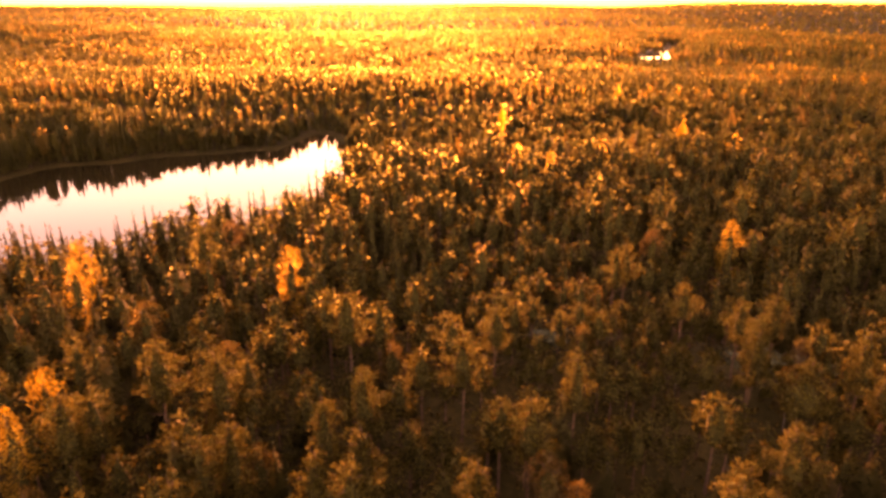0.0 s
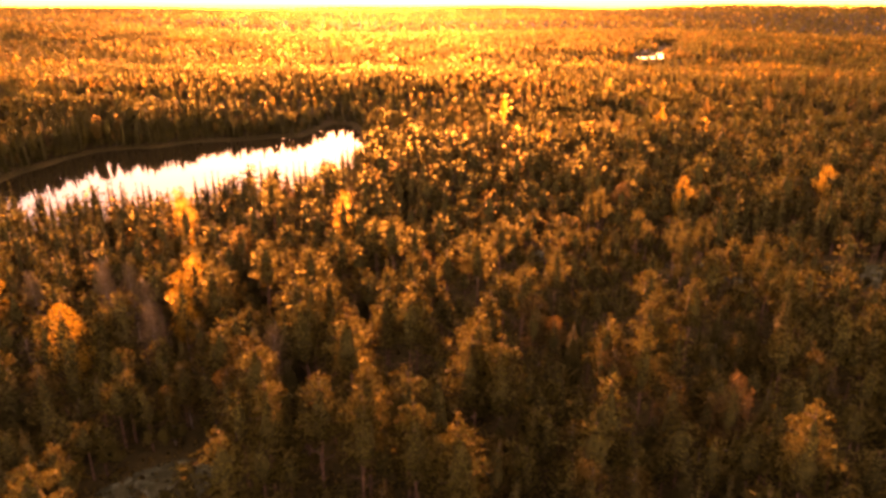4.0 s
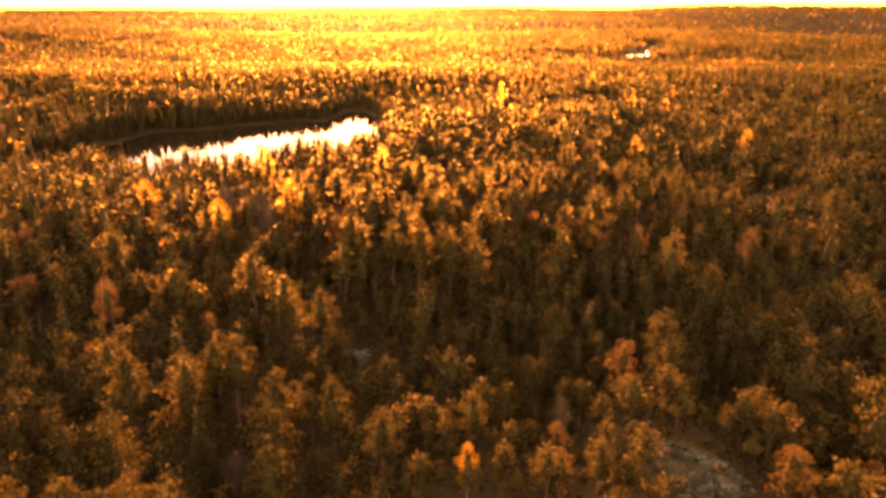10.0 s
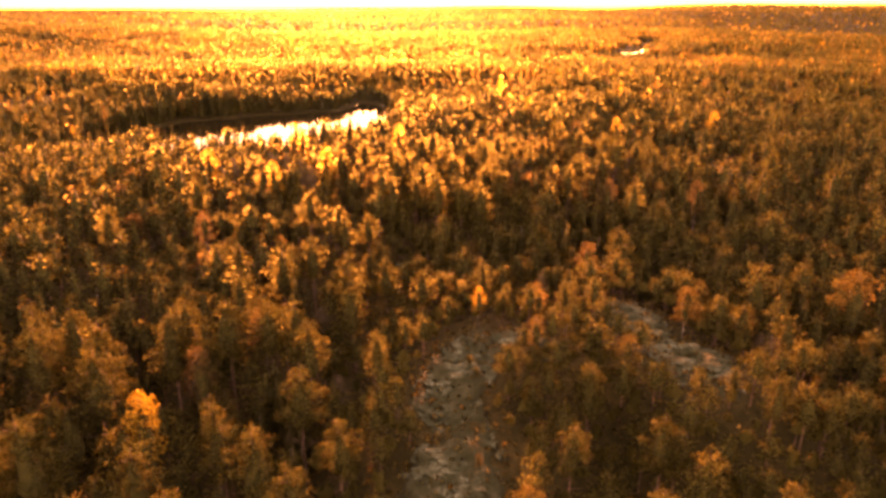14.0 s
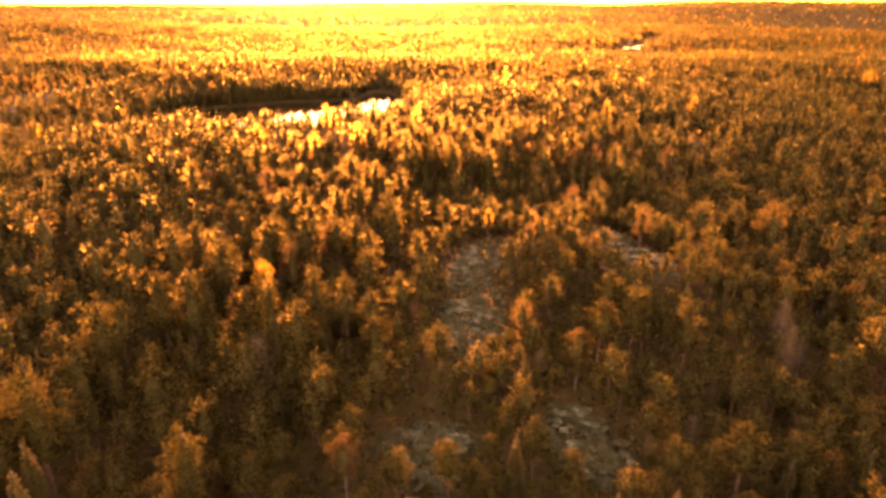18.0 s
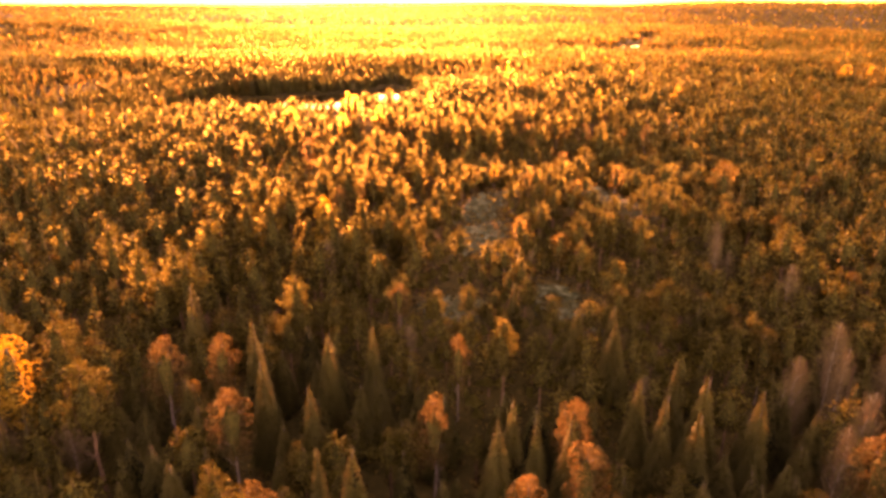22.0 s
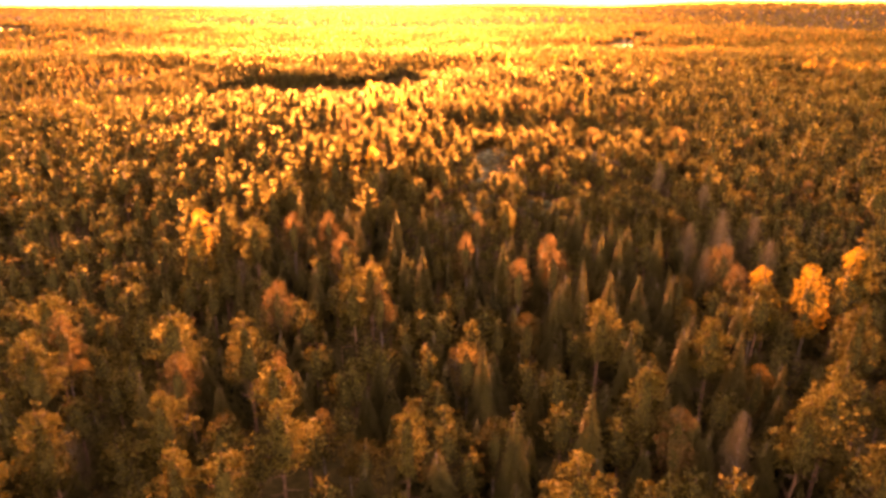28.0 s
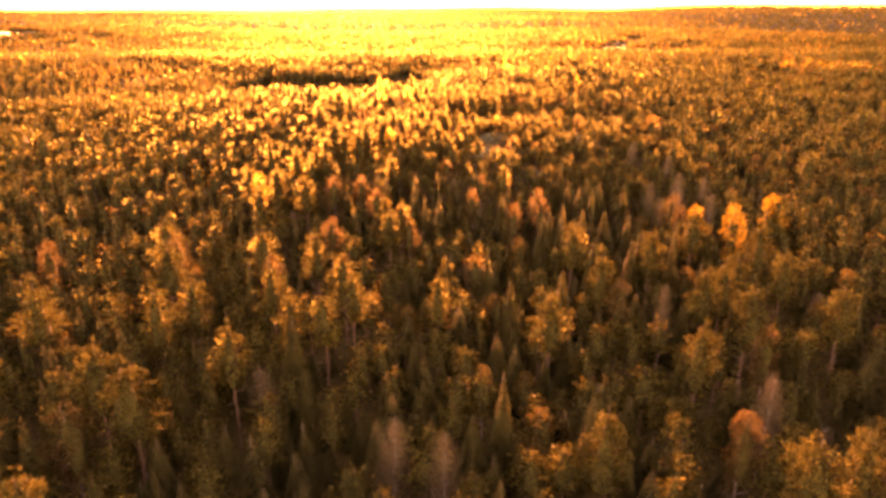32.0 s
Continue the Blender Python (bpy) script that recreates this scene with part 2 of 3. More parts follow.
def land(x, y):
    x, y = np.asarray(x, float), np.asarray(y, float)
    r = np.hypot(x, y)
    h = 2 + 1.3 * swell(x, y, 90) - 14 * smooth(300, 700, y) + 10 * smooth(700, 2200, r) * swell(x, y, 1500) + (47 + 14 * smooth(200, 1500, x)) * smooth(1400, 4700, r)
    h = h + outcrop_rise(x, y) + 26 * np.exp(-((x + 1080) ** 2 + (y - 1325) ** 2) / 450 ** 2) + 9 * np.exp(-((x - 290) ** 2 + (y - 890) ** 2) / 160 ** 2)
    bank = 45 + 60 * smooth(200, 330, y)
    for sd, z, reach in ((to_lake(x, y), LAKE_Z, bank), (to_pond(x, y), POND_Z, 60.0), (to_far_lake(x, y), FAR_Z, 150.0)):
        f = np.clip(sd / reach, 0, 1) ** 1.6
        h = np.where(sd > 0, (z + 0.4) * (1 - f) + h * f, z + np.maximum(sd * 0.15, -3.0) + 0.4 * smooth(-3, 0, sd))
    return h


def dry(x, y):
    open_mire = (capsule(x, y, 268, 862, 236, 760, 17) < 0) | (capsule(x, y, 318, 990, 345, 1090, 34) < 0)
    open_field = capsule(x, y, -1000, 1230, -900, 1090, 60) < 0
    return (to_lake(x, y) > 1.5) & (to_pond(x, y) > 1) & (to_far_lake(x, y) > 1) & ~open_mire & ~open_field


def bare_rock(x, y):
    """True on the open rock, where few trees stand."""
    hit = np.zeros(np.shape(x), bool)
    for ox, oy, a, b, turn, high in OUTCROPS:
        c, s = np.cos(radians(turn)), np.sin(radians(turn))
        hit |= np.hypot(((x - ox) * c + (y - oy) * s) / a, (-(x - ox) * s + (y - oy) * c) / b) < 1.12
    return hit


def mesh(name, v, f, mat, shade=False, normals=None, inner=None):
    """A mesh from arrays of corners and of faces that all have the same number of corners; normals for soft foliage;
    inner marks the hull faces inside a crown that take the shade-dark colour."""
    me = bpy.data.meshes.new(name)
    v, f = np.asarray(v, np.float32), np.asarray(f, np.int32)
    k = f.shape[1]
    me.vertices.add(len(v))
    me.vertices.foreach_set("co", v.ravel())
    me.loops.add(f.size)
    me.loops.foreach_set("vertex_index", f.ravel())
    me.polygons.add(len(f))
    me.polygons.foreach_set("loop_start", np.arange(0, f.size, k, dtype=np.int32))
    if shade:
        me.polygons.foreach_set("use_smooth", np.ones(len(f), bool))
    me.materials.append(mat)
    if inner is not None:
        me.materials.append(INNER_SHADE)
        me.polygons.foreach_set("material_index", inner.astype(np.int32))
    me.update(calc_edges=True)
    if normals is not None:
        me.attributes.new("custom_normal", "FLOAT_VECTOR", "POINT").data.foreach_set("vector", np.asarray(normals, np.float32).ravel())
    return me


def sheet(name, xs, ys, height, mat):
    gx, gy = np.meshgrid(xs, ys)
    v = np.stack([gx.ravel(), gy.ravel(), height(gx, gy).ravel()], 1)
    i = np.arange(len(xs) * len(ys)).reshape(len(ys), len(xs))
    f = np.stack([i[:-1, :-1].ravel(), i[:-1, 1:].ravel(), i[1:, 1:].ravel(), i[1:, :-1].ravel()], 1)
    return mesh(name, v, f, mat, True)


def steps(near, fine, far, grow):
    out, d = [0.0], fine
    while out[-1] < far:
        if out[-1] > near:
            d *= grow
        out.append(min(out[-1] + d, far))
    return out


right = steps(150, 3.5, 4880, 1.05)
ahead = steps(520, 4.0, 4880, 1.04)
behind = steps(300, 5.0, 3000, 1.12)
ground = new("ground", sheet("ground", np.array([-v for v in right[:0:-1]] + right), np.array([-v for v in behind[:0:-1]] + ahead), land, FLOOR))
tagged(ground, "brown mossy forest floor with needles and fallen leaves", "ground", kind="structure")


def water_sheet(name, x0, y0, x1, y1, z, label):
    me = sheet(name, np.linspace(x0, x1, 12), np.linspace(y0, y1, 12), lambda a, b: np.full_like(a, z), WATER)
    tagged(new(name, me), label, "lake", kind="structure")


water_sheet("lake_water", -215, 95, 5, 430, LAKE_Z, "still forest lake mirroring the pale evening sky")
water_sheet("pond_water", 215, 795, 365, 1035, POND_Z, "small bright pond far off among the trees")
water_sheet("far_lake_water", -1320, 1150, -850, 1500, FAR_Z, "narrow far lake shining below the horizon")


def slab_mesh(seed):
    """One weathered slab about 2 m across: uneven outline, chamfered rim, gently domed and tilted top."""
    r = np.random.default_rng(seed)
    k = 9
    t = np.linspace(0, 2 * np.pi, k, endpoint=False) + r.uniform(-0.2, 0.2, k)
    edge = r.uniform(0.7, 1.2, k)
    x, y = np.cos(t) * edge, np.sin(t) * edge * r.uniform(0.55, 0.9)
    top = 0.16 + 0.08 * r.normal(size=k) + 0.06 * x
    rows = [np.stack([x, y, np.full(k, -0.5)], 1), np.stack([x, y, top - 0.08], 1), np.stack([x * 0.86, y * 0.86, top], 1), np.stack([x * 0.4, y * 0.4, top * 0.6 + 0.12 + 0.04 * r.normal(size=k)], 1)]
    v = np.concatenate(rows)
    i = np.arange(4 * k).reshape(4, k)
    j = np.roll(i, -1, 1)
    side = np.stack([i[:-1].ravel(), j[:-1].ravel(), j[1:].ravel(), i[1:].ravel()], 1)
    lid = np.array([[i[3, 0], i[3, q], i[3, q + 1], i[3, q + 2]] for q in range(1, k - 2, 2)])
    return mesh("slab", v, np.concatenate([side, lid]), ROCK)


SLABS = [slab_mesh(q) for q in range(8)]


def rock_outcrop(ox, oy, a, b, turn):
    """A low mossy mound of bedrock with cracked pale slabs showing through."""
    r = np.random.default_rng(int(abs(ox * 31 + oy * 17)))
    n, k = 22, 36
    rad = np.linspace(0, 1, n)[:, None]
    ang = np.linspace(0, 2 * np.pi, k, endpoint=False)[None, :]
    edge = 1 + 0.16 * np.sin(3 * ang + r.uniform(0, 6)) + 0.12 * np.sin(5 * ang + r.uniform(0, 6)) + 0.07 * np.sin(11 * ang + r.uniform(0, 6))
    c, s = np.cos(radians(turn)), np.sin(radians(turn))

    def rise(x, y, f):
        lump = 0.55 * swell(x, y, 9) + 0.3 * swell(x + 40, y, 3.5)
        return land(x, y) + (0.25 + (np.floor((lump + 1) * 3.2) / 3.2 * 0.4 + (lump + 1) * 0.3)) * (1 - f ** 3) - 0.35 * f ** 6

    u, w = rad * edge * a * np.cos(ang), rad * edge * b * np.sin(ang)
    x, y = ox + u * c - w * s, oy + u * s + w * c
    v = np.stack([x - ox, y - oy, rise(x, y, rad)], 2).reshape(-1, 3)
    i = np.arange(n * k).reshape(n, k)
    j = np.roll(i, -1, 1)
    f = np.stack([i[:-1].ravel(), i[1:].ravel(), j[1:].ravel(), j[:-1].ravel()], 1)
    root = tagged(new("rock_outcrop"), "pale grey cracked bedrock with moss, bare among the pines", "rock", "bare rock outcrops")
    root.location = (ox, oy, 0)
    new("mossy_mound", mesh("mossy_mound", v, f, MOSSY, False)).parent = root
    # slabs lie in broken bands along the mound
    for q in range(int(a * b * 2.6) + 8):
        d, t = np.sqrt(r.uniform(0, 0.9)), r.uniform(0, 6.28)
        u, w = d * a * np.cos(t), d * b * np.sin(t)
        px, py = ox + u * c - w * s, oy + u * s + w * c
        if swell(px, py, 8) < -0.45:
            continue
        one = new("slab", SLABS[q % 8])
        one.parent = root
        size = r.uniform(0.3, 0.95)
        one.matrix_basis = pose(px - ox, py - oy, rise(px, py, d) + 0.02, r.uniform(-4, 4), r.uniform(-4, 4), turn + r.choice([0, 90, 180]) + r.uniform(-25, 25)) @ Matrix.Diagonal((size * 1.4, size, size * 0.35, 1))


for ox, oy, a, b, turn, high in OUTCROPS:
    rock_outcrop(ox, oy, a, b, turn)


# ---- trees: each kind as corner and face arrays for a tree 18 m high ----
def unit(v):
    return v / (np.linalg.norm(v, axis=1)[:, None] + 1e-9)


def scatter(centres, radii, count, size, r, up=0.35, slim=1.6, axis=0.5, broad=0.3):
    """Leaf clumps: small three-cornered tufts over the shells of flattened balls, their tips outwards and up."""
    w = np.array([q[0] * q[0] for q in radii])
    pick = r.choice(len(centres), count, p=w / w.sum())
    d = r.normal(size=(count, 3))
    d[:, 2] += up
    d = unit(d)
    p = np.array(centres)[pick] + d * np.array(radii)[pick] * r.uniform(0.7, 1.05, (count, 1))
    out = unit(p * np.array([1, 1, 0.0]) + np.array([0, 0, 0.15]))
    soft = unit((0.8 if count < 60 else 1.0) * d + axis * out * (0.5 if count < 60 else 1.0) + np.array([0, 0, 0.4 if count < 60 else 0.25]) + r.normal(scale=0.06 if count < 60 else 0.1, size=(count, 3)))
    return tufts(p, soft, size * r.uniform(0.65, 1.35, count), slim, r, broad)


def tufts(p, soft, size, slim, r, broad=0.4):
    """Corners of the tufts and the soft normal of each corner."""
    tip = unit(soft + np.array([0, 0, 0.5]) + r.normal(scale=0.55, size=p.shape))
    side = unit(np.cross(tip, soft + r.normal(scale=0.5, size=p.shape)))
    s = size[:, None]
    a, b, c = p - side * s * broad, p + side * s * broad, p + tip * s * 0.6 * slim
    turn = (np.cross(b - a, c - a) * soft).sum(1) < 0
    a[turn], b[turn] = b[turn].copy(), a[turn].copy()
    return np.stack([a, b, c], 1).reshape(-1, 3), np.repeat(soft, 3, 0)


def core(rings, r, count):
    """The dense inside of a crown: an uneven closed hull through rings of (height, radius), coarser for far trees. Near
    trees get it in a shade-dark colour.
    """
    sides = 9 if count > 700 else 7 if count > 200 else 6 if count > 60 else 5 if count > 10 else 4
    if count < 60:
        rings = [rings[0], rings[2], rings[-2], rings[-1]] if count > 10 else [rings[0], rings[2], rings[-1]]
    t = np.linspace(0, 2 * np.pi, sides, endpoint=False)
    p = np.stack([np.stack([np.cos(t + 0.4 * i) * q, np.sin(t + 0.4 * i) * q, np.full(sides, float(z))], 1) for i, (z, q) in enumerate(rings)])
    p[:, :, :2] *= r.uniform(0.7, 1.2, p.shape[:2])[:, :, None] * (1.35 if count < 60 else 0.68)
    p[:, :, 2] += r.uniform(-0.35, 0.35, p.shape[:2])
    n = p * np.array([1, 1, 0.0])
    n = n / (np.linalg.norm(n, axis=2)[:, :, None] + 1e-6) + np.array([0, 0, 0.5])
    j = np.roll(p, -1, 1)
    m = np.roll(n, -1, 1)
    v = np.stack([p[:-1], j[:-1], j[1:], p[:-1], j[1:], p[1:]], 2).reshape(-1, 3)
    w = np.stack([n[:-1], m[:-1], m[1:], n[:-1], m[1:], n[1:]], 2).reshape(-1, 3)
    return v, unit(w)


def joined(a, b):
    """Leaves and inside together: corners, soft normals, and which faces of the inside are painted shade-dark."""
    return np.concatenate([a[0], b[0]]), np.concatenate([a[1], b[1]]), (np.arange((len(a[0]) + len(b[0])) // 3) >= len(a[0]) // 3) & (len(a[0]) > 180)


def pine_crown(count, size, seed):
    """Rising limbs that end in flat, feathered plumes of needles, widest low in the crown."""
    r = np.random.default_rng(seed)
    c, q = [], []
    base, wide = r.uniform(7.2, 10.2), r.uniform(2.6, 3.6)
    n = 24
    lean = r.uniform(-0.35, 0.35, 2)
    for i in range(n):
        f = (i + r.uniform(0, 0.9)) / n
        z = base + (16.4 - base) * f
        reach = wide * (0.5 + 0.55 * min(1, f / 0.3)) * r.uniform(0.55, 1.1) * (1.02 - 0.72 * max(0, f - 0.25) / 0.75)
        t = i * 2.4 + r.uniform(-0.6, 0.6)
        for way, k in ((0.9, 0.9), (0.45, 1.0)):
            t += r.uniform(-0.35, 0.35)
            c.append((np.cos(t) * reach * way + lean[0] * f, np.sin(t) * reach * way + lean[1] * f, z + 0.3 * reach * way + r.uniform(-0.3, 0.3)))
            rr = r.uniform(0.7, 1.2) * k * (1.15 - 0.4 * f)
            q.append((rr, rr, rr * 0.62))
    c.append((lean[0], lean[1], 17.2))
    q.append((0.55, 0.55, 0.9))
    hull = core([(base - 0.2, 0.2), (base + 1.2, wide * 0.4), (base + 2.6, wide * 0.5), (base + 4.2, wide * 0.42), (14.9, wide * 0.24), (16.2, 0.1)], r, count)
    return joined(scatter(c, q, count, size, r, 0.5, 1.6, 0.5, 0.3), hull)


def spruce_crown(count, size, seed):
    r = np.random.default_rng(seed)
    base, wide = r.uniform(1.0, 2.5), r.uniform(2.4, 3.1)
    f = np.sqrt(r.uniform(0, 1, count))
    f = 1 - f * r.uniform(0.97, 1.0, count)
    tier = np.round(f * 24) / 24
    f = f * 0.65 + tier * 0.35
    z = base + (18 - base) * f
    reach = wide * (1 - f) ** 0.85 * r.uniform(0.6, 1.12, count) + 0.1
    t = r.uniform(0, 2 * np.pi, count)
    out = np.stack([np.cos(t), np.sin(t), np.zeros(count)], 1)
    side = np.stack([-np.sin(t), np.cos(t), np.zeros(count)], 1)
    start = out * (reach * r.uniform(0.35, 0.75, count))[:, None]
    start[:, 2] = z + 0.12 * reach
    tip = out * reach[:, None]
    tip[:, 2] = z - 0.28 * reach + r.uniform(-0.15, 0.15, count)
    s = (size * (0.45 + 0.55 * (1 - f)) * r.uniform(0.7, 1.3, count))[:, None] * 0.75
    tilt = r.normal(scale=0.35, size=(count, 1)) * np.array([[0, 0, 1.0]])
    a, b = start - side * s, start + side * s + tilt * s
    soft = unit(out + np.array([0, 0, 0.45]) + r.normal(scale=0.3, size=(count, 3)))
    turn = (np.cross(b - a, tip - a) * soft).sum(1) < 0
    a[turn], b[turn] = b[turn].copy(), a[turn].copy()
    v = np.stack([a, b, tip], 1).reshape(-1, 3)
    top = np.array([[-0.12, 0, 17], [0.12, 0.05, 17], [0, 0, 18.3]])
    blades = np.concatenate([v, top]), np.concatenate([np.repeat(soft, 3, 0), np.tile([0, -0.6, 0.8], (3, 1))])
    hull = core([(base + 0.2, wide * 0.3), (base + 2.5, wide * 0.38), (base + 6.0, wide * 0.28), (12.5, wide * 0.16), (15.5, wide * 0.07), (17.4, 0.02)], r, count)
    return joined(blades, hull)


def leafy_crown(count, size, seed, wide=2.4, low=5.8):
    r = np.random.default_rng(seed)
    c, q = [], []
    for i in range(32):
        f = (i + r.uniform(0, 1)) / 32
        z = low + (17.2 - low) * f
        reach = wide * np.sin(np.pi * (0.18 + 0.74 * f)) * r.uniform(0.3, 1.0)
        t = r.uniform(0, 6.28)
        c.append((np.cos(t) * reach, np.sin(t) * reach, z))
        rr = r.uniform(0.75, 1.25)
        q.append((rr, rr, rr * 0.9))
    c.append((0, 0, 17))
    q.append((0.8, 0.8, 1.0))
    hull = core([(low, 0.2), (low + 2.5, wide * 0.38), (low + 6, wide * 0.5), (14.0, wide * 0.36), (16.2, 0.1)], r, count)
    return joined(scatter(c, q, count, size * 0.8, r, 0.1, 1.1, 0.5, 0.5), hull)


def bare_crown(count, size, seed):
    """Leafless twigs that rise and spread like a broom."""
    r = np.random.default_rng(seed)
    f = r.uniform(0.3, 0.95, count)
    t = r.uniform(0, 6.28, count)
    out = np.stack([np.cos(t), np.sin(t), np.zeros(count)], 1)
    reach = (3.3 * np.sin(np.pi * f) ** 0.7 * r.uniform(0.15, 1, count))[:, None]
    a = out * reach * 0.5
    a[:, 2] = 18 * f - 1.6
    b = out * reach
    b[:, 2] = np.minimum(18 * f + r.uniform(0.2, 1.5, count), 17.5)
    side = np.cross(b - a, r.normal(size=(count, 3)))
    side /= np.linalg.norm(side, axis=1)[:, None] + 1e-9
    w = 0.045 * size
    return np.stack([a - side * w, a + side * w, b], 1).reshape(-1, 3), None, np.zeros(count, bool)


def cone(p0, p1, r0, r1, k):
    """A tapered round stick with k sides, as triangles."""
    p0, p1 = np.array(p0, float), np.array(p1, float)
    d = (p1 - p0) / np.linalg.norm(p1 - p0)
    u = np.cross(d, (0.3, 0.9, 0.2))
    u /= np.linalg.norm(u)
    w = np.cross(d, u)
    t = np.linspace(0, 2 * np.pi, k, endpoint=False)
    ring = np.cos(t)[:, None] * u + np.sin(t)[:, None] * w
    v = np.concatenate([p0 + ring * r0, p1 + ring * r1])
    i, j = np.arange(k), (np.arange(k) + 1) % k
    return v, np.concatenate([np.stack([i, j, j + k], 1), np.stack([i, j + k, i + k], 1)])


def stem(seed, thick, limbs, low, high, reach, lift):
    """Trunk in three tapering, slightly bent lengths, with limbs."""
    r = np.random.default_rng(seed)
    bend = r.normal(scale=0.18, size=(4, 2))
    bend[0] = 0
    zs = (-0.6, 6, 12, 17.4)
    rs = (thick * 1.25, thick * 0.85, thick * 0.5, 0.03)
    vs, fs, n = [], [], 0
    pieces = [((*bend[i], zs[i]), (*bend[i + 1], zs[i + 1]), rs[i], rs[i + 1], 7) for i in range(3)]
    for i in range(limbs):
        z = low + (high - low) * (i + r.uniform(0, 0.7)) / limbs
        t, d = i * 2.4 + r.uniform(-0.4, 0.4), reach * r.uniform(0.6, 1.0) * (1.15 - 0.5 * (z - low) / (high - low))
        pieces.append(((0, 0, z), (np.cos(t) * d, np.sin(t) * d, z + lift * d), 0.07, 0.015, 3))
    for q in pieces:
        v, f = cone(*q)
        vs.append(v)
        fs.append(f + n)
        n += len(v)
    return np.concatenate(vs), np.concatenate(fs)


def tris(v):
    return np.arange(len(v)).reshape(-1, 3)


KINDS = {   # crown function, leaf material, bark, trunk thickness, limbs, lowest limb, reach, lift, share of tufts
    "pine": (pine_crown, PINE, BARK_PINE, 0.17, 12, 5.0, 2.2, 0.3, 1.0),
    "spruce": (spruce_crown, SPRUCE, BARK_SPRUCE, 0.16, 4, 2.0, 1.0, -0.2, 1.0),
    "birch": (leafy_crown, OLIVE, BARK_BIRCH, 0.12, 9, 5.0, 1.6, 0.8, 0.9),
    "gold": (leafy_crown, GOLD, BARK_BIRCH, 0.12, 9, 5.0, 1.6, 0.8, 1.0),
    "rust": (lambda c, s, k: leafy_crown(c, s, k, 2.9, 8.0), RUST, BARK_SPRUCE, 0.15, 10, 5.5, 2.0, 0.7, 1.0),
    "bare": (bare_crown, TWIG, BARK_BIRCH, 0.12, 12, 5.0, 1.6, 1.0, 0.45),
}
DETAIL = [(2400, 0.36), (440, 0.64), (130, 0.95), (22, 1.5), (6, 2.0), (32, 1.45)]   # tufts a crown and their size, near to far
VARIANTS = 6


def crown_arrays(kind, level):
    fn, share = KINDS[kind][0], KINDS[kind][8]
    count, size = DETAIL[level]
    return [fn(int(count * share), size, 100 * i + 7) for i in range(VARIANTS)]


# ---- where the trees stand ----
def middle(y):
    return np.where(y < 0, 0.093 * y, 0.0)


def nearness(x, y):
    """How near the flight comes to a place while it is in view, in metres."""
    return np.maximum(np.maximum(55, np.abs(x - middle(y)) / 0.70), np.where(y > 50, y, 0))


def in_view(x, y, slack=25):
    return (np.abs(x + 12) < 0.78 * (y + 285) + slack) & (y > -285)


def strew(x0, x1, y0, y1, cell, seed, seen=True):
    r = np.random.default_rng(seed)
    gx, gy = np.meshgrid(np.arange(x0, x1, cell), np.arange(y0, y1, cell * 0.9))
    gx = gx + (np.arange(gx.shape[0]) % 2)[:, None] * cell * 0.5
    x = (gx + r.uniform(-0.42, 0.42, gx.shape) * cell).ravel()
    y = (gy + r.uniform(-0.42, 0.42, gy.shape) * cell).ravel()
    keep = (in_view(x, y) if seen else ~in_view(x, y)) & dry(x, y)
    return x[keep], y[keep]


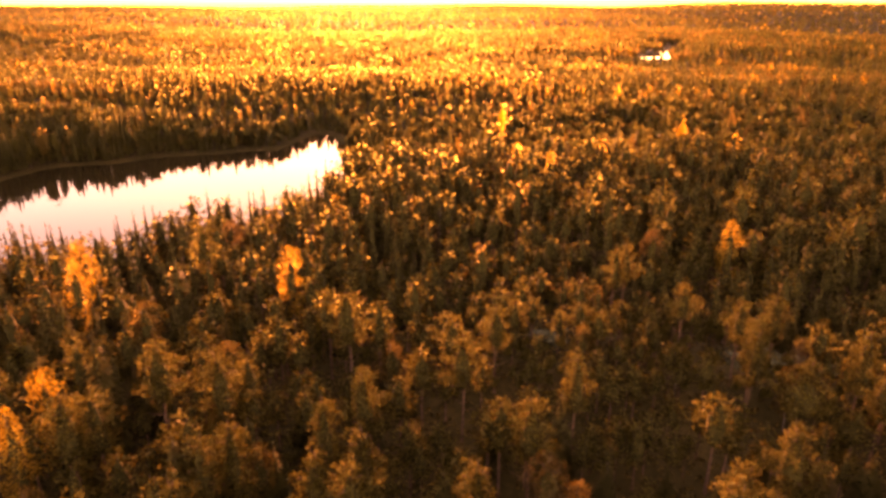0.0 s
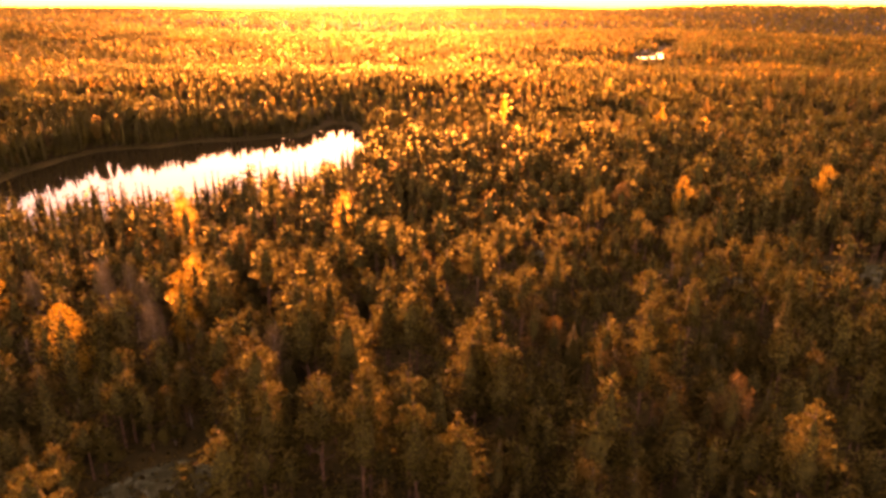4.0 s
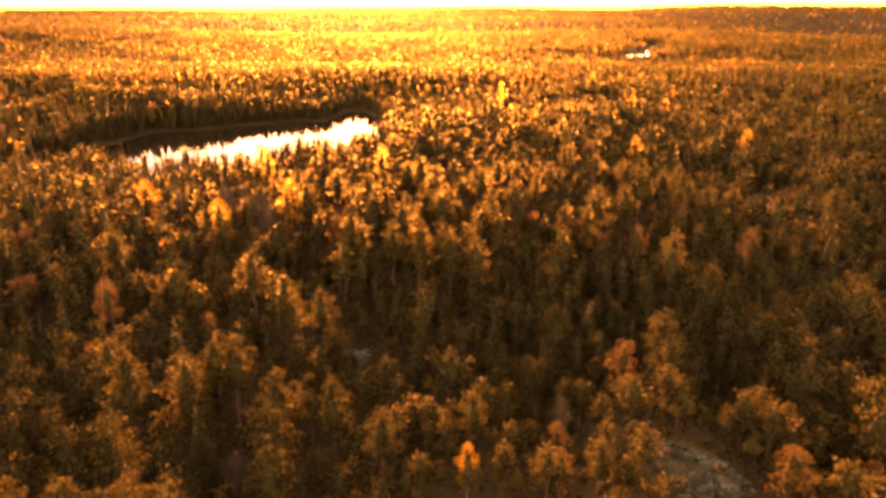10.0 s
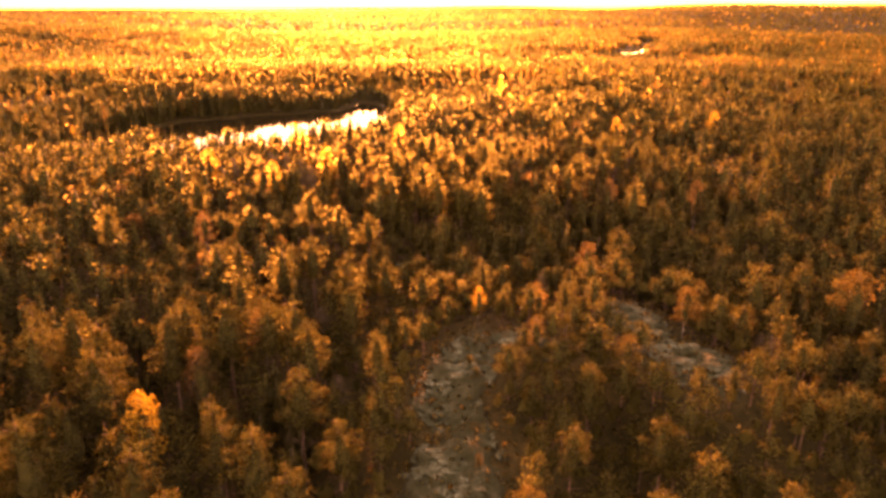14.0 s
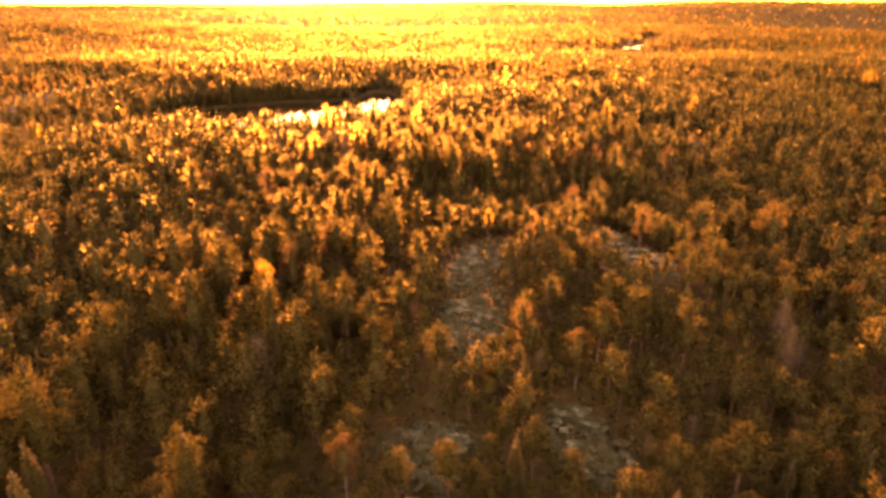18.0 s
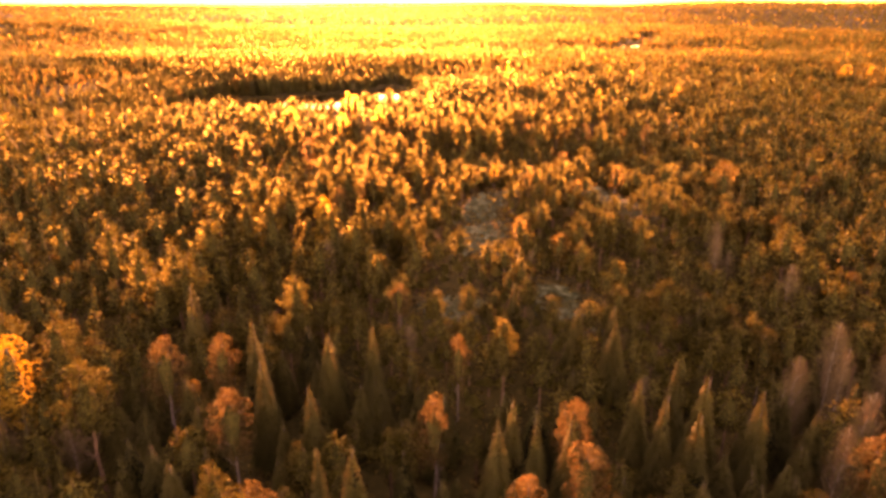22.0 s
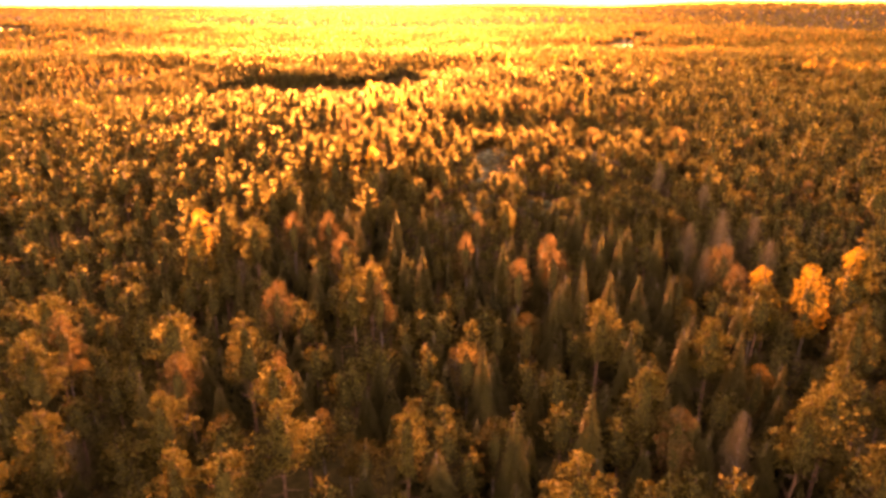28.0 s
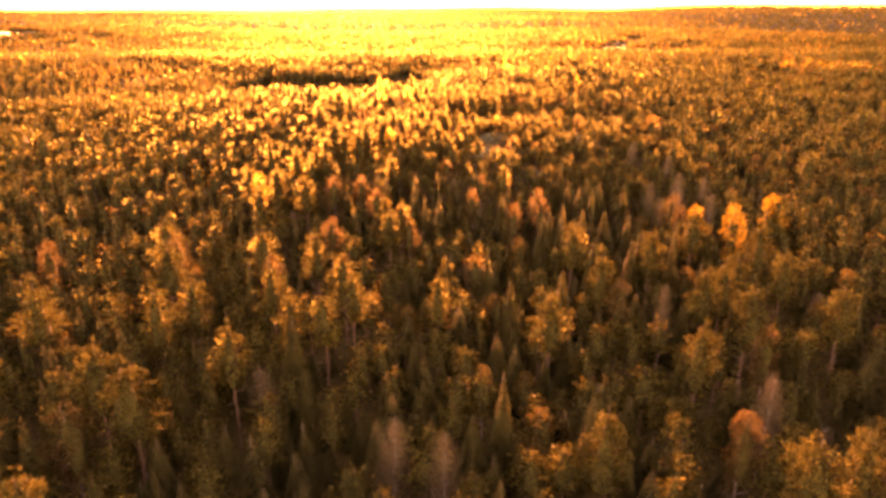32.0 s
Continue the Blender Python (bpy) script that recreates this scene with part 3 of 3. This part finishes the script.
# single trees that stand out, by kind, south to north
STAND_OUT = {
    "gold": [(25.5, -158.8), (33.6, -158.6), (44.5, -151.0), (-70.1, -129.3), (-43, -68), (-5.6, -40.5), (-55.7, 43.8), (-43.8, 55.2), (-78.3, 59.9), (-44.3, 62.4), (-57.9, 94.5), (-25.7, 101.9), (-62.3, 104.6), (54.2, 116.1), (94.8, 126.5), (30, 178.7), (21.8, 190.3), (48.3, 197), (93.3, 208.1), (87.7, 238.9), (24.7, 272.1), (92.3, 350.9)],
    "rust": [(6.1, -227.9), (-64.6, -225.8), (16.9, -209.2), (1.9, -193.3), (-53.7, -182.9), (-41.7, -182.8), (-95.8, -174.7), (-73.9, -171.7), (-31.9, -161.6), (-47.2, -161.2), (23.6, -155.5), (-34, -153.1), (-10.1, -152), (-3.9, -147.4), (25.4, -145.6), (-3.7, -140.1), (-18.5, -139.8), (-40.5, -138.7), (-52.4, -127), (-15.7, -126.2), (-45.5, -126), (-24.1, -110.6), (-41.3, -55.7), (-36.7, -42.4), (15.1, -18.2), (-60.3, 2.6), (51.1, 25.7), (30.1, 28.5), (17.7, 34.2), (9.9, 50.1), (39.3, 114.6)],
    "bare": [(26, -128), (33, -126), (41, -123), (24, -142), (30, -136), (37, -138), (40, -98), (36, -119), (33, -84), (36, -76), (13, -219), (-24.9, -228.8), (-30.2, -226.4), (13.5, -217.8), (9.2, -191.8), (-38.9, -86.5), (5.4, -28.2), (-27, 44), (-47.3, 51.5), (-51.7, 60), (-72.2, 63.2), (-60.3, 64), (-57.4, 66.7), (-62.6, 68.4)],
    "spruce": [(-8.2, -222.6), (-18.2, -220.8), (-66, -210.1), (-44.8, -207.3), (-14.9, -194.6), (-6.6, -191), (-56.2, -187.1), (-17.5, -180.6), (14.7, -177.7), (1.3, -176.9), (8.2, -176.1), (10.6, -172.6), (18.9, -167.5), (-5.4, -162.2), (-2, -162.2), (11.8, -159.5), (7.2, -159.2), (-3.7, -158.9), (3, -158.4), (-0.4, -155.1), (-29.1, -148.6), (-25.9, -148.6), (-12.1, -144.7), (-8.2, -144), (-4.8, -144), (8.2, -142.8), (-10.3, -141), (5.8, -139.7), (16.3, -138.8), (-31.8, -138.3), (3.9, -136.7), (11.4, -136.2), (9.1, -132.9), (-38.5, -132.7), (-41, -126.7), (-32, -126.4), (-26.6, -124.5), (4.4, -123.6), (-42.1, -123.6), (0.5, -118.9), (5.6, -118.4), (-53, -115.7), (-54.1, -111.8), (-7.3, -110.7), (-4.7, -95.4)],
}
PINES_SOUTH = [(-60.9, -239.2), (9.1, -234.8), (14.6, -233.6), (-8.8, -229.9), (-59.9, -222.1), (-65.8, -217.1), (-51.6, -212.2), (7.1, -212), (-10.3, -203.6), (-41.6, -202.9), (-46.1, -202.5), (30.7, -201.5), (18.3, -201.4), (-65.6, -200.5), (-83.6, -198.7), (-61.9, -196.1), (-38.4, -195.6), (-25.8, -195.6), (14.1, -194.9), (-51.1, -193.2), (17.9, -192), (0.2, -187.5), (21.9, -187.4), (29.4, -187.4), (-41.1, -187.3), (-71, -182.4), (-47.2, -177), (11.4, -176.8), (-57, -175.4), (32, -173.3), (-1.5, -172.3), (-76.5, -169.7), (23, -164.9), (-35.5, -163.5), (-33.6, -157.2), (-37.1, -153.1)]
PINES_MIDDLE = [(45.9, -150.9), (-65.7, -144.8), (-57.2, -136.3), (-66.5, -125.2), (-10, -124.4), (-73.6, -124.2), (-39.1, -111.4), (-58.1, -103.9), (-67, -100.4), (-61.6, -99.5), (-14.9, -91.1), (-23.1, -88.8), (-77.6, -88.4), (-34.2, -83.8), (7.1, -83.7), (18.8, -83.3), (-61.6, -83.2), (-24.3, -80.9), (13, -78.4), (-39.5, -77.5), (-28.9, -75.4), (1.4, -75), (-20.9, -74.3), (10.5, -73.6), (-52.8, -72.9), (-57.7, -72.4), (-34.4, -70.3), (25.1, -66.9), (-26.8, -64.5), (5.6, -63.8), (-51.8, -59.8), (-19, -56), (-62.9, -53.2), (-27.9, -53.1), (-55, -52.2), (-47.2, -49.4)]
PINES_NORTH = [(-65.1, -48.4), (-61, -47.5), (-31, -46.5), (-34.7, -46.3), (-40.8, -45.9), (-46.5, -45.4), (6.6, -41.4), (-24.3, -41), (-14, -36.1), (-41.6, -35.7), (-25, -35.5), (-4.7, -33.1), (-20.1, -29.7), (-26.4, -28.3), (-37.9, -24.3), (-45.4, -23.2), (-33.6, -20.2), (-25.3, -5.9), (-78.7, -0.2), (-32, 0.2), (-39.5, 9.5), (-1.9, 16.3), (33.6, 18.6), (-6.4, 19.3), (-11.9, 20.9), (-68.7, 22.9), (-22.5, 23.4), (-17, 24.3), (-7.5, 26), (-12.2, 26.3), (-25.7, 31.1), (3.4, 32.7), (0, 34.2), (21.6, 35.5), (17.4, 37.4), (0.7, 38.5)]
PINES_FAR = [(-16.1, 39.7), (24.6, 43.5), (-22.9, 44.3), (26.4, 46.1), (-8.2, 46.1), (3, 46.8), (-11.7, 48), (80.4, 49.6), (-22.7, 50.1), (33.5, 51.4), (-7.8, 51.6), (-20.6, 52.7), (9.1, 56.1), (49.8, 56.1), (-12.3, 56.7), (-39.6, 57.5), (-8.8, 61.6), (41, 63.5), (51, 64.1), (15.4, 64.9), (-26, 65.8), (-34, 68.1), (2.4, 69.5), (52.2, 70.6), (38.8, 71), (40.2, 74.1), (7.1, 77.5), (40.1, 78.9), (46.1, 81.4), (-13.5, 82.3), (34.5, 85.1), (28.4, 99.2), (30.6, 101.7), (-44.4, 113.7)]
STAND_OUT["pine"] = PINES_SOUTH + PINES_MIDDLE + PINES_NORTH + PINES_FAR

r = np.random.default_rng(11)
X, Y, KIND, TOP = [], [], [], []
for kind, places in STAND_OUT.items():
    for px, py in places:
        X.append(px), Y.append(py), KIND.append(kind), TOP.append({"pine": 20.6, "spruce": 18.8, "gold": 19.6, "bare": 17.0}.get(kind, 18.2))
X, Y, KIND, TOP = ([q for q, on_land in zip(column, dry(np.array(X), np.array(Y))) if on_land] for column in (X, Y, KIND, TOP))
fixed = np.array([X, Y]).T
fx, fy = strew(-330, 330, -285, 330, 4.15, 3)
near, floor_z = nearness(fx, fy), land(fx, fy)
for px, py, d, level, bank_gap in zip(fx, fy, near, floor_z, to_lake(fx, fy)):
    if d > 330:
        continue
    gap = np.min(np.hypot(fixed[:, 0] - px, fixed[:, 1] - py))
    if gap < 2.8 or (bare_rock(px, py) and r.uniform() > 0.22):
        continue
    u = r.uniform()
    if py > -115:
        kind = "pine" if u < 0.70 else "spruce" if u < 0.91 else "birch" if u < 0.98 else "bare" if u < 0.985 else "rust" if u < 0.99 else "spruce" if u < 0.998 else "gold"
    else:
        kind = "pine" if u < 0.46 else "spruce" if u < 0.93 else "birch" if u < 0.97 else "bare" if u < 0.985 else "rust" if u < 0.99 else "spruce" if u < 0.997 else "gold"
    if bank_gap < 60 and kind in ("pine", "birch") and r.uniform() < 0.65:
        kind = "spruce"
    if math.hypot(px - 175, py - 258) < 30 and r.uniform() < 0.75:
        kind = "bare"
    if d < 105 and kind in ("gold", "rust"):
        kind = "birch"
    X.append(px), Y.append(py), KIND.append(kind)
    v = r.uniform()
    rock = bare_rock(px, py)
    canopy = 13.4 + 2.2 * smooth(85, 150, d)
    TOP.append(canopy - (1.0 if kind == "bare" else 0) + r.normal(scale=0.7) + (r.uniform(2.0, 5.0) if v > 0.91 and py > -110 else 0) - (r.uniform(1.5, 5) if v < 0.25 else 0) - (r.uniform(1, 4) if rock else 0))
    if bank_gap < 120 and (py > 225 or px < -150):
        TOP[-1] = 3.6 + 4.5 * smooth(-115, -150, px) + 0.07 * bank_gap + r.normal(scale=1.1)
    elif bank_gap < 45:
        TOP[-1] = 11.8 + 1.2 * smooth(-70, -100, px) + 4.0 * smooth(-42, -15, px) + r.normal(scale=0.9) + (r.uniform(1.0, 3.0) if v > 0.8 else 0)
    if level > 5 and not rock:
        TOP[-1] = max(TOP[-1], level + r.uniform(5.5, 9.0))
    if level > 5 and kind == "spruce":
        KIND[-1] = "pine"
X, Y, KIND, TOP = np.array(X), np.array(Y), np.array(KIND), np.array(TOP)
Z = land(X, Y)
TOP = np.where((to_lake(X, Y) < 35) & (np.arange(len(X)) < len(fixed)), np.minimum(TOP, 12.5), TOP)
HIGH = np.clip(TOP - Z, np.where(bare_rock(X, Y) | (to_lake(X, Y) < 120), 2.5, 5.5), 21.0)
NEAR = nearness(X, Y)
SPIN = r.uniform(0, 360, len(X))
FAT = r.uniform(0.9, 1.2, len(X)) * np.where(np.arange(len(X)) < len(fixed), np.where(KIND == "rust", 0.9, 1.0), 1.25) * np.where(HIGH < 12, 1.2, 1.0)

LABELS = {
    "pine": ("pine_tree", "tall pine with a clumpy olive-green crown and bare lower trunk", "pine trees of the forest"),
    "spruce": ("spruce_tree", "slender pointed dark green spruce among the pines", "spruce trees of the forest"),
    "birch": ("birch_tree", "birch with thin fading olive-brown autumn leaves", "fading birches"),
    "gold": ("golden_birch", "birch with bright golden autumn leaves lit by low sun", "golden birches"),
    "rust": ("autumn_tree", "broad leafy tree with rust-red autumn leaves", "rust-red autumn trees"),
    "bare": ("bare_tree", "leafless pale grey tree with fine upright twigs", "leafless trees"),
}


def tree_thing(kind, variant):
    fn, leaf, bk, thick, limbs, low, reach, lift, share = KINDS[kind]
    name, label, group = LABELS[kind]
    root = tagged(new(name), label, "tree", group)
    sv, sf = stem(variant + 50, thick, limbs, low, 16.5, reach, lift)
    cv, cn, inside = fn(int(DETAIL[0][0] * share), DETAIL[0][1], 100 * variant + 7)
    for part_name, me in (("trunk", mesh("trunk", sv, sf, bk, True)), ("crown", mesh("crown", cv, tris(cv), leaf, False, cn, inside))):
        new(part_name, me).parent = root
    return root


single = np.zeros(len(X), bool)
LIMIT = {"pine": 300, "spruce": 300, "birch": 130, "gold": 60, "rust": 60, "bare": 50}
for kind, limit in LIMIT.items():
    who = np.where((KIND == kind) & (NEAR < 150) & (Y > -240))[0]
    score = NEAR[who] - np.where(who < len(fixed), 200, 0)
    chosen = who[np.argsort(score)][:limit]
    single[chosen] = True
    models = [tree_thing(kind, i) for i in range(min(VARIANTS, len(chosen)))]
    for n, i in enumerate(chosen):
        s = HIGH[i] / 18
        m = pose(X[i], Y[i], Z[i], 0, 0, SPIN[i])
        if n < len(models):
            one = models[n]
            one.matrix_basis = m
        else:
            one = copy_thing(models[n % len(models)], m)
        one.scale = (s * FAT[i], s * FAT[i], s)


# ---- the rest of the forest, joined ----
def planted(bases, which, x, y, z, high, spin, fat):
    """Copies of the base trees, put at their places, as arrays of corners, of normals and of faces inside."""
    out, normals, inner = [], [], []
    for k, (base, soft, inside) in enumerate(bases):
        i = np.where(which == k)[0]
        if not len(i):
            continue
        c, s, g = np.cos(spin[i])[:, None], np.sin(spin[i])[:, None], (high[i] / 18)[:, None]
        bx, by, bz = base[:, 0] * g * fat[i][:, None], base[:, 1] * g * fat[i][:, None], base[:, 2] * g
        out.append(np.stack([bx * c - by * s + x[i][:, None], bx * s + by * c + y[i][:, None], bz + z[i][:, None]], 2).reshape(-1, 3))
        inner.append(np.tile(inside, len(i)))
        if soft is not None:
            up = np.broadcast_to(soft[:, 2], (len(i), len(soft)))
            normals.append(np.stack([soft[:, 0] * c - soft[:, 1] * s, soft[:, 0] * s + soft[:, 1] * c, up], 2).reshape(-1, 3))
    return np.concatenate(out), np.concatenate(normals) if normals else None, np.concatenate(inner)


def forest(name, kind, level, x, y, z, high, spin, fat, label, trunks=0):
    if not len(x):
        return
    which = np.arange(len(x)) % VARIANTS
    v, soft, inside = planted(crown_arrays(kind, level), which, x, y, z, high, spin, fat)
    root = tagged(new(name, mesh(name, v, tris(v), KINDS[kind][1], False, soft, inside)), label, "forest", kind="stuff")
    if trunks:
        sv, sf = cone((0, 0, -0.6), (0, 0, 17), KINDS[kind][3] * 1.2, 0.04, trunks)
        w, _, _ = planted([(sv[sf.ravel()], None, np.zeros(len(sf), bool))], np.zeros(len(x), int), x, y, z, high, spin, fat)
        new("trunks", mesh("trunks", w, tris(w), KINDS[kind][2])).parent = root


spin = np.radians(SPIN)
BANDS = [(0, 92, 1, "near", 5), (92, 215, 2, "middle", 3), (215, 400, 5, "outer", 0)]
WORDS = {"pine": "pines with olive crowns", "spruce": "dark pointed spruces", "birch": "fading birches", "gold": "golden birches", "rust": "rust-red trees", "bare": "leafless trees"}
for kind in KINDS:
    for lo, hi, level, band, trunks in BANDS:
        i = np.where((KIND == kind) & ~single & (NEAR >= lo) & (NEAR < hi))[0]
        forest(kind + "_forest", kind, level, X[i], Y[i], Z[i], HIGH[i], spin[i], FAT[i], "dense stand of " + WORDS[kind] + " in low evening sun", trunks)


def far_forest(lo, hi, cell, level, seed, wide):
    r = np.random.default_rng(seed)
    x, y = strew(-hi, hi, -280, hi, cell, seed)
    d = nearness(x, y)
    keep = (d >= lo) & (d < hi) & (np.hypot(x, y) < 4800)
    x, y = x[keep], y[keep]
    stand = swell(x, y, 160) + r.normal(scale=0.8, size=len(x))
    kinds = np.where(stand > 1.35, 3, np.where(stand > 0.75, 2, np.where(stand > -0.35, 0, 1)))
    kinds = np.where((kinds == 3) & (r.uniform(size=len(x)) < 0.6), 2, kinds)
    z = land(x, y)
    high = r.uniform(13, 18.5, len(x))
    high = np.minimum(high, np.maximum(4.5, 3.6 + 0.07 * to_lake(x, y) + r.normal(scale=1.1, size=len(x)) - z))
    for k, kind in enumerate(("pine", "spruce", "birch", "gold")):
        i = np.where(kinds == k)[0]
        forest(kind + "_forest", kind, level, x[i], y[i], z[i], high[i], r.uniform(0, 6.28, len(i)), r.uniform(0.9, 1.3, len(i)) * wide, "distant wood of " + WORDS[kind] + " in evening light")


def side_forest():
    """The woods go on beside and behind the flight."""
    r = np.random.default_rng(51)
    x, y = strew(-520, 520, -560, 420, 5.7, 52, False)
    keep = np.hypot(x, y + 120) < 480 + 40 * swell(x, y, 150)
    x, y = x[keep], y[keep]
    z, n = land(x, y), len(x)
    pick = r.uniform(size=n) < 0.62
    for kind, i in (("pine", np.where(pick)[0]), ("spruce", np.where(~pick)[0])):
        forest(kind + "_forest", kind, 4, x[i], y[i], z[i], r.uniform(12, 18, len(i)), r.uniform(0, 6.28, len(i)), r.uniform(1.7, 2.3, len(i)), "wood of " + WORDS[kind] + " going on beyond the view", 3)


side_forest()
far_forest(330, 620, 5.7, 3, 21, 1.15)
far_forest(620, 1600, 9.5, 4, 22, 1.35)
far_forest(1600, 4800, 26.0, 4, 23, 2.8)


def shore_trees():
    """Spruces and birches that lean over the water's edge."""
    r = np.random.default_rng(81)
    x, y = strew(-240, 25, 95, 440, 3.2, 82)
    d = to_lake(x, y)
    keep = (d > 1.5) & (d < 16)
    x, y = x[keep], y[keep]
    n = len(x)
    pick = r.uniform(size=n)
    for kind, i in (("spruce", np.where(pick < 0.55)[0]), ("pine", np.where((pick >= 0.55) & (pick < 0.8))[0]), ("birch", np.where(pick >= 0.8)[0])):
        forest(kind + "_forest", kind, 3, x[i], y[i], land(x[i], y[i]), np.where((y[i] > 225) | (x[i] < -150), r.uniform(3, 8, len(i)), r.uniform(6, 13, len(i))), r.uniform(0, 6.28, len(i)), r.uniform(1.0, 1.5, len(i)), "shore wood of " + WORDS[kind] + " along the lake", 3)


shore_trees()


# ---- low growth under the trees and in the cracks of the rock ----
def bushes():
    r = np.random.default_rng(31)
    x, y = strew(-75, 75, -240, 105, 1.7, 41)
    keep = (nearness(x, y) < 105) & (r.uniform(size=len(x)) < np.where(bare_rock(x, y), 0.75, 0.5))
    x, y = x[keep], y[keep]
    n = 7
    p = np.stack([x, y, land(x, y) + np.where(bare_rock(x, y), 0.5, 0.0)], 1).repeat(n, 0)
    d = unit(r.normal(size=p.shape) + np.array([0, 0, 0.6]))
    p = p + d * np.array([0.6, 0.6, 0.45]) * r.uniform(0.5, 1.3, (len(x), 1)).repeat(n, 0)
    v, soft = tufts(p, unit(d + np.array([0, 0, 0.4])), r.uniform(0.4, 0.9, len(p)), 1.1, r)
    tagged(new("undergrowth", mesh("undergrowth", v, tris(v), OLIVE, False, soft)), "low heather, juniper and blueberry bushes on the forest floor", "bush", kind="stuff")


bushes()


def saplings():
    """Young pines that fill the rises round the bare rock."""
    r = np.random.default_rng(71)
    x, y = strew(-75, 75, -150, 115, 2.7, 72)
    keep = (outcrop_rise(x, y) > 2.2) & ~bare_rock(x, y) & (nearness(x, y) < 130)
    x, y = x[keep], y[keep]
    n = len(x)
    forest("young_pines", "pine", 5, x, y, land(x, y), r.uniform(2.5, 5.0, n), r.uniform(0, 6.28, n), r.uniform(1.5, 2.3, n), "young pines crowding the rises round the rock")


saplings()


# ---- a fallen birch on the forest floor ----
def fallen_birch(x, y, length, turn):
    r = np.random.default_rng(61)
    root = tagged(new("fallen_birch"), "pale fallen birch trunk lying between the pines", "log")
    root.matrix_basis = pose(x, y, float(land(x, y)) + 0.16, 0, 0, turn)
    v, f = cone((-length / 2, 0, 0), (length / 2, 0.2, 0.05), 0.17, 0.07, 9)
    new("trunk", mesh("trunk", v, f, BARK_FALLEN, True)).parent = root
    for q in range(4):
        p = -length * 0.1 + q * length * 0.14
        v, f = cone((p, 0, 0), (p + r.uniform(0.3, 0.9), r.choice([-1, 1]) * r.uniform(0.5, 1.1), r.uniform(0.1, 0.6)), 0.045, 0.012, 5)
        new("branch", mesh("branch", v, f, BARK_FALLEN, True)).parent = root


BARK_FALLEN = bark("weathered_birch_bark", (0.35, 0.33, 0.30), (0.72, 0.70, 0.66), 1.2)
fallen_birch(-25.2, -0.6, 3.6, 62)
